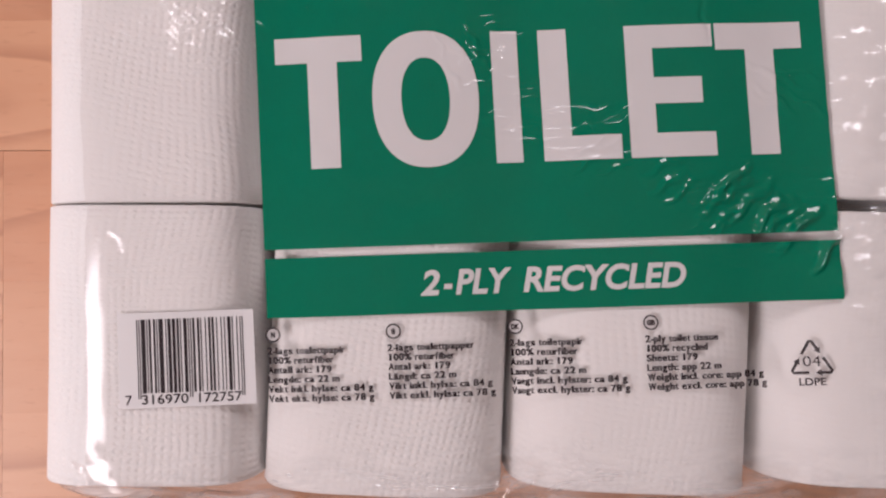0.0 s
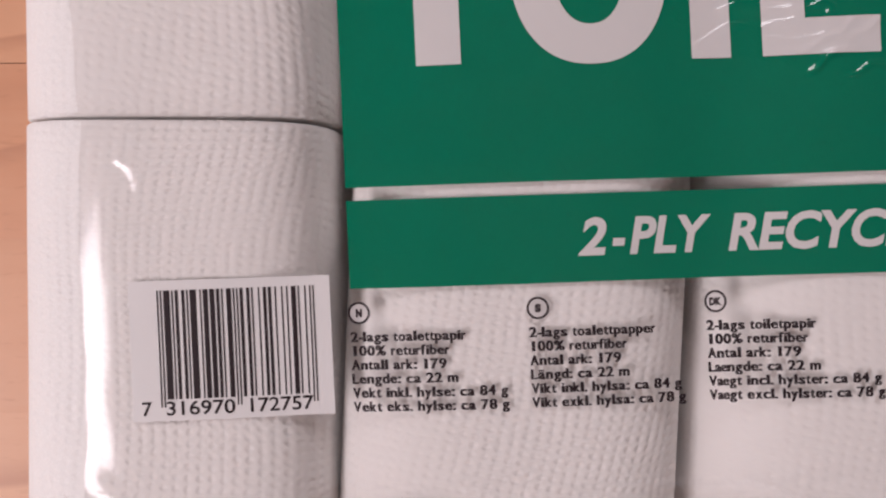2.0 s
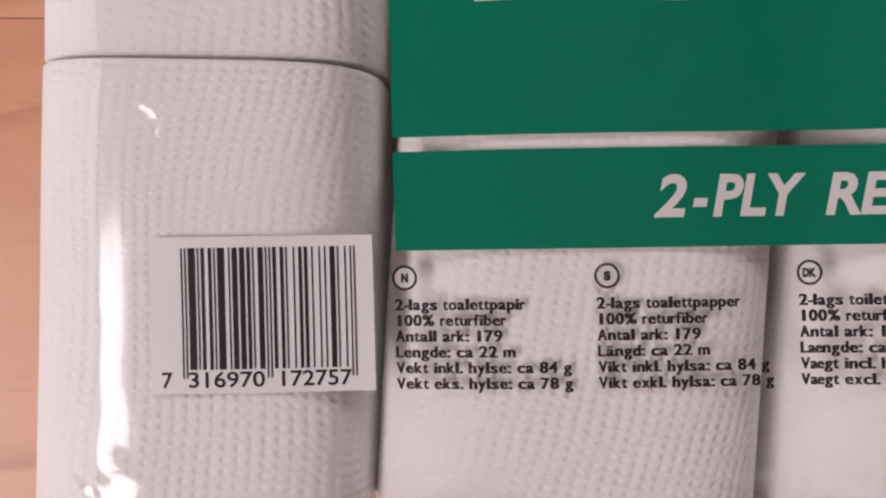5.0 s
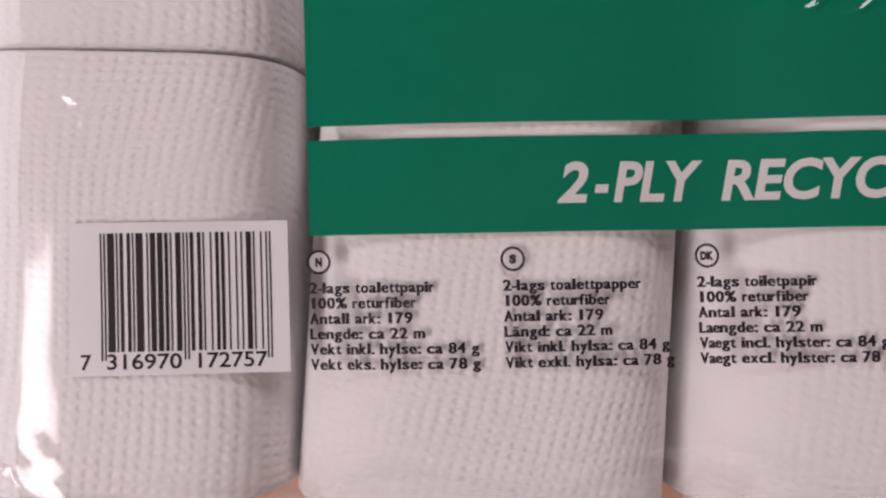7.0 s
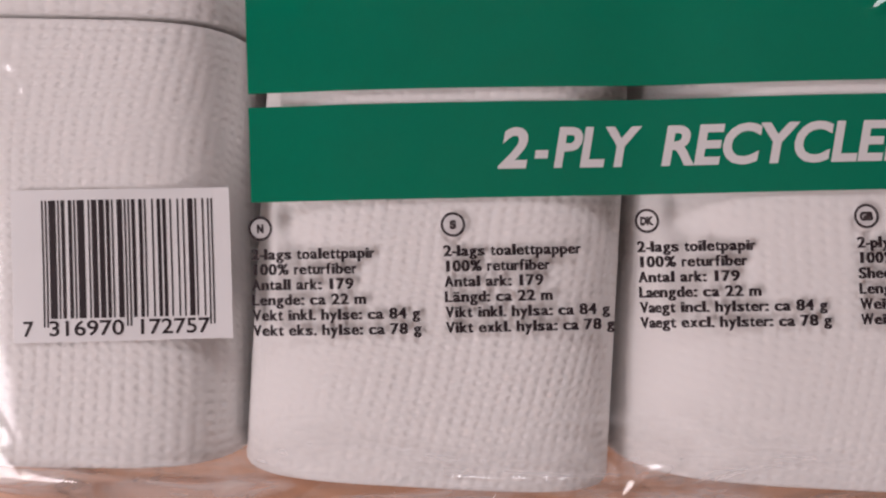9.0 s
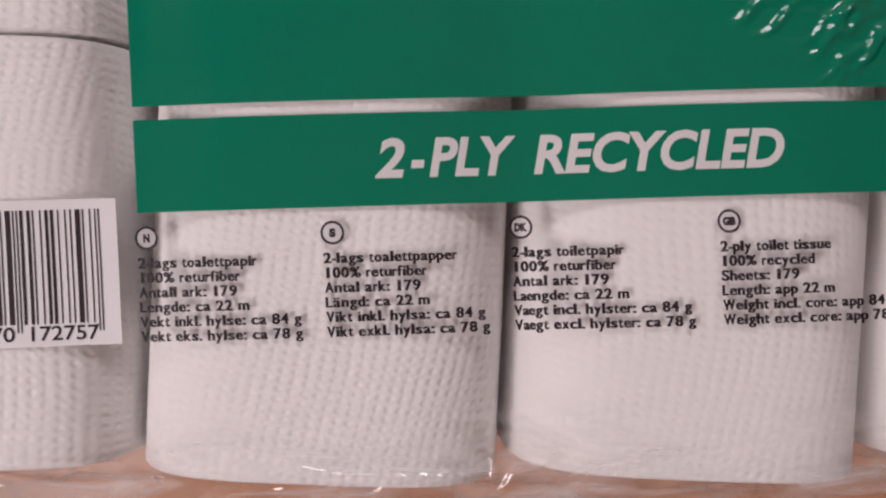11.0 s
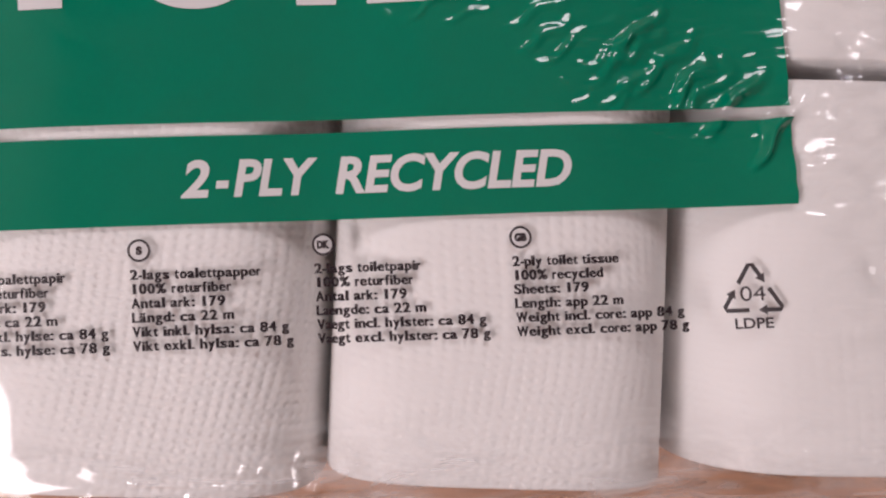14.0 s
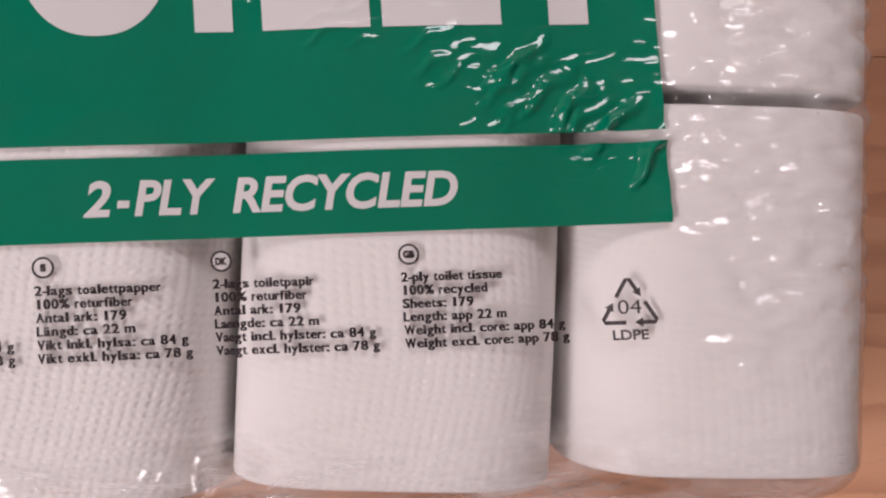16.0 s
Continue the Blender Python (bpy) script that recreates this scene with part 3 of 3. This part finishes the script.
def recycling_mark():
    cu, cv, r = 203.3, -23.6, 8.6
    base = part("recycling_mark", words("04", 200.2 * MM, 206.6 * MM, -24.8 * MM, 3.9 * MM, 0.0), BLACK, WRAP, "dark recycling triangle of three arrows")
    part("lettering", words("LDPE", 198.3 * MM, 208.0 * MM, -31.9 * MM, 2.7 * MM, 0.024), BLACK, base)
    corners = [Vector((203.3, -14.6)), Vector((211.0, -27.2)), Vector((195.6, -27.2))]
    for k in range(3):
        # a bent bar round one corner that ends in an arrow head
        p, c, q = corners[k - 1], corners[k], corners[(k + 1) % 3]
        d0, d1 = (c - p).normalized(), (q - c).normalized()
        a, b1, b2, e = c - d0 * 6.6, c - d0 * 0.8, c + d1 * 0.8, c + d1 * 4.2
        n0, n1 = Vector((-d0.y, d0.x)), Vector((-d1.y, d1.x))
        t = 0.55
        bm = bmesh.new()

        def quad(*pts):
            bm.faces.new([bm.verts.new(drape(s.x * MM, s.y * MM, 0.00026)) for s in pts])
        quad(a + n0 * t, a - n0 * t, b1 - n0 * t, b1 + n0 * t)
        quad(b1 + n0 * t, b1 - n0 * t, b2 - n1 * t, b2 + n1 * t)
        quad(b2 + n1 * t, b2 - n1 * t, e - n1 * t, e + n1 * t)
        quad(e + n1 * 1.35, e - n1 * 1.35, e + d1 * 2.3)
        bmesh.ops.recalc_face_normals(bm, faces=bm.faces[:])
        for f in bm.faces:
            if f.normal.z < 0:
                f.normal_flip()
        part("arrow", bm, BLACK, base)


recycling_mark()


# ---------------------------------------------------------------- paper rolls
def paper_roll(width, length, seed, square=0.55, tissue=TISSUE):
    """A roll lying along y, squeezed a little by its neighbours; its base is at the origin."""
    base = new("toilet_roll")
    rx, rz = width / 2 - 0.0004, B - 0.0005
    bm = bmesh.new()
    uvl = bm.loops.layers.uv.new("UVMap")
    n, edge = 128, 0.0008
    prof = [(-length / 2, 0.023 / rx), (-length / 2, 0.5), (-length / 2, 1 - edge * 1.3 / rx), (-length / 2 + edge * 0.3, 1 - edge * 0.4 / rx), (-length / 2 + edge, 1.0)]
    m = 14
    mid = [(-length / 2 + edge + (length - 2 * edge) * i / m, 1.0) for i in range(1, m)]
    prof = prof + mid + [(-y, s) for y, s in reversed(prof)]
    rings = []
    for y, s in prof:
        ring = []
        for i in range(n):
            a = 2 * math.pi * i / n
            c, sn = math.cos(a), math.sin(a)
            p = 2 / (2.0 + square * s)
            wob = 1 + 0.006 * noise.noise(Vector((c * 1.5 + seed, sn * 1.5, y * 18)))
            ring.append(bm.verts.new((rx * s * wob * math.copysign(abs(c) ** p, c), y, B - 0.0005 + rz * s * wob * math.copysign(abs(sn) ** p, sn))))
        rings.append(ring)
    arc = [0.0]
    for i in range(n):
        arc.append(arc[-1] + (rings[8][i].co - rings[8][(i + 1) % n].co).length)
    for j in range(len(rings) - 1):
        for i in range(n):
            k = (i + 1) % n
            f = bm.faces.new((rings[j][i], rings[j][k], rings[j + 1][k], rings[j + 1][i]))
            for lp, (ii, jj) in zip(f.loops, ((i, j), (i + 1, j), (i + 1, j + 1), (i, j + 1))):
                lp[uvl].uv = (arc[ii] + seed * 0.37, prof[jj][0] + (0.0 if 4 <= jj <= len(prof) - 5 else (prof[jj][1] - 1) * 0.04) + seed * 0.21)
    part("paper", bm, tissue, base, "embossed off-white tissue paper")
    bm = bmesh.new()
    bmesh.ops.create_cone(bm, cap_ends=False, segments=40, radius1=0.0222, radius2=0.0222, depth=length - 0.002, matrix=Matrix.Translation((0, 0, B)) @ Matrix.Rotation(math.pi / 2, 4, "X"))
    bmesh.ops.solidify(bm, geom=bm.faces[:], thickness=0.001)
    part("core", bm, CARD, base, "grey cardboard core")
    return tagged(base, "off-white embossed toilet paper roll inside the clear wrap", "toilet roll", "toilet rolls in the pack")


FRONTS = (-0.0625, -0.0675, -0.0680, -0.0675)
BACKS = (0.0436, 0.0412, 0.0400, 0.0366)
for i, (a, b) in enumerate(ROLLS_X):
    for row in range(2):
        if row == 0:
            y0, y1 = FRONTS[i], BACKS[i]
        else:
            y0 = (0.0446, 0.0430, 0.0430, 0.0415)[i]
            y1 = y0 + 0.1045
        yc = (y0 + y1) / 2
        r = paper_roll(b - a, y1 - y0, i * 2.3 + row * 5.1, (2.2, 1.8, 1.8, 1.5)[i], (TISSUE, TISSUE, TISSUE_FLAT, TISSUE_SMOOTH)[i])
        r.matrix_world = pose((a + b) / 2 + LEANS[i] * yc, yc, 0.0003, 0, 0, -math.degrees(math.atan(LEANS[i])) + (0.55 if (i, row) == (0, 1) else 0.0))


# ---------------------------------------------------------------- floor, last
def wood_floor():
    bm = box(bmesh.new(), X0 - 0.12, X1 + 0.12, Y0 - 0.12, Y1 + 0.12, -0.05, -0.0052)
    base = tagged(link("floor", bm, JOINT, smooth=False), "three-strip beech laminate floor", "floor", kind="structure")
    strip, gap = 0.0645, 0.00001
    turn = Matrix.Rotation(radians(-0.6), 4, "Z")
    rng = random.Random(4)
    far = bmesh.new()
    rows = range(-28, 34)
    for r in rows:
        y1 = 0.0785 - r * strip - 0.002
        y0 = y1 - strip
        board = r // 3
        joint = (r % 3 == 0)
        x = -0.1500 - 1.287 * 2 + ((board * 0.47) % 1.287 if board else 0.0)
        while x < X1 + 0.2:
            for k in range(3):
                cut = 1.287 / 3
                xa = x + k * cut + (0 if k == 0 else ((r % 3) - 1) * 0.12)
                xb = x + (k + 1) * cut + (0 if k == 2 else ((r % 3) - 1) * 0.12)
                e0 = 0.00006 if k == 0 else gap / 2
                e1 = 0.00006 if k == 2 else gap / 2
                t1 = y1 - (0.00015 if r % 3 == 0 else gap / 2)
                t0 = y0 + (0.00015 if r % 3 == 2 else gap / 2)
                if xb < X0 or xa > X1 or y1 < Y0 or y0 > Y1:
                    continue
                xa, xb = max(xa, X0 - 0.05), min(xb, X1 + 0.05)
                near = -0.75 < (xa + xb) / 2 < 0.95 and -0.45 < (y0 + y1) / 2 < 0.35
                tgt = bmesh.new() if near else far
                c = Matrix.Translation(((xa + e0 + xb - e1) / 2, (t0 + t1) / 2, -0.0026))
                mm = turn @ c @ Matrix.Diagonal((xb - xa - e0 - e1, t1 - t0, 0.0052, 1))
                if near:
                    bmesh.ops.create_cube(tgt, size=1, matrix=mm)
                    bmesh.ops.bevel(tgt, geom=[e for e in tgt.edges if all(v.co.z > -0.001 for v in e.verts)], offset=0.00006, segments=1, affect="EDGES")
                    part("floor_strip", tgt, WOOD, base, smooth=False)
                else:
                    bmesh.ops.create_cube(tgt, size=1, matrix=mm)
            x += 1.287
    tagged(part("floor_strips", far, WOOD, base, smooth=False), kind="stuff")


wood_floor()
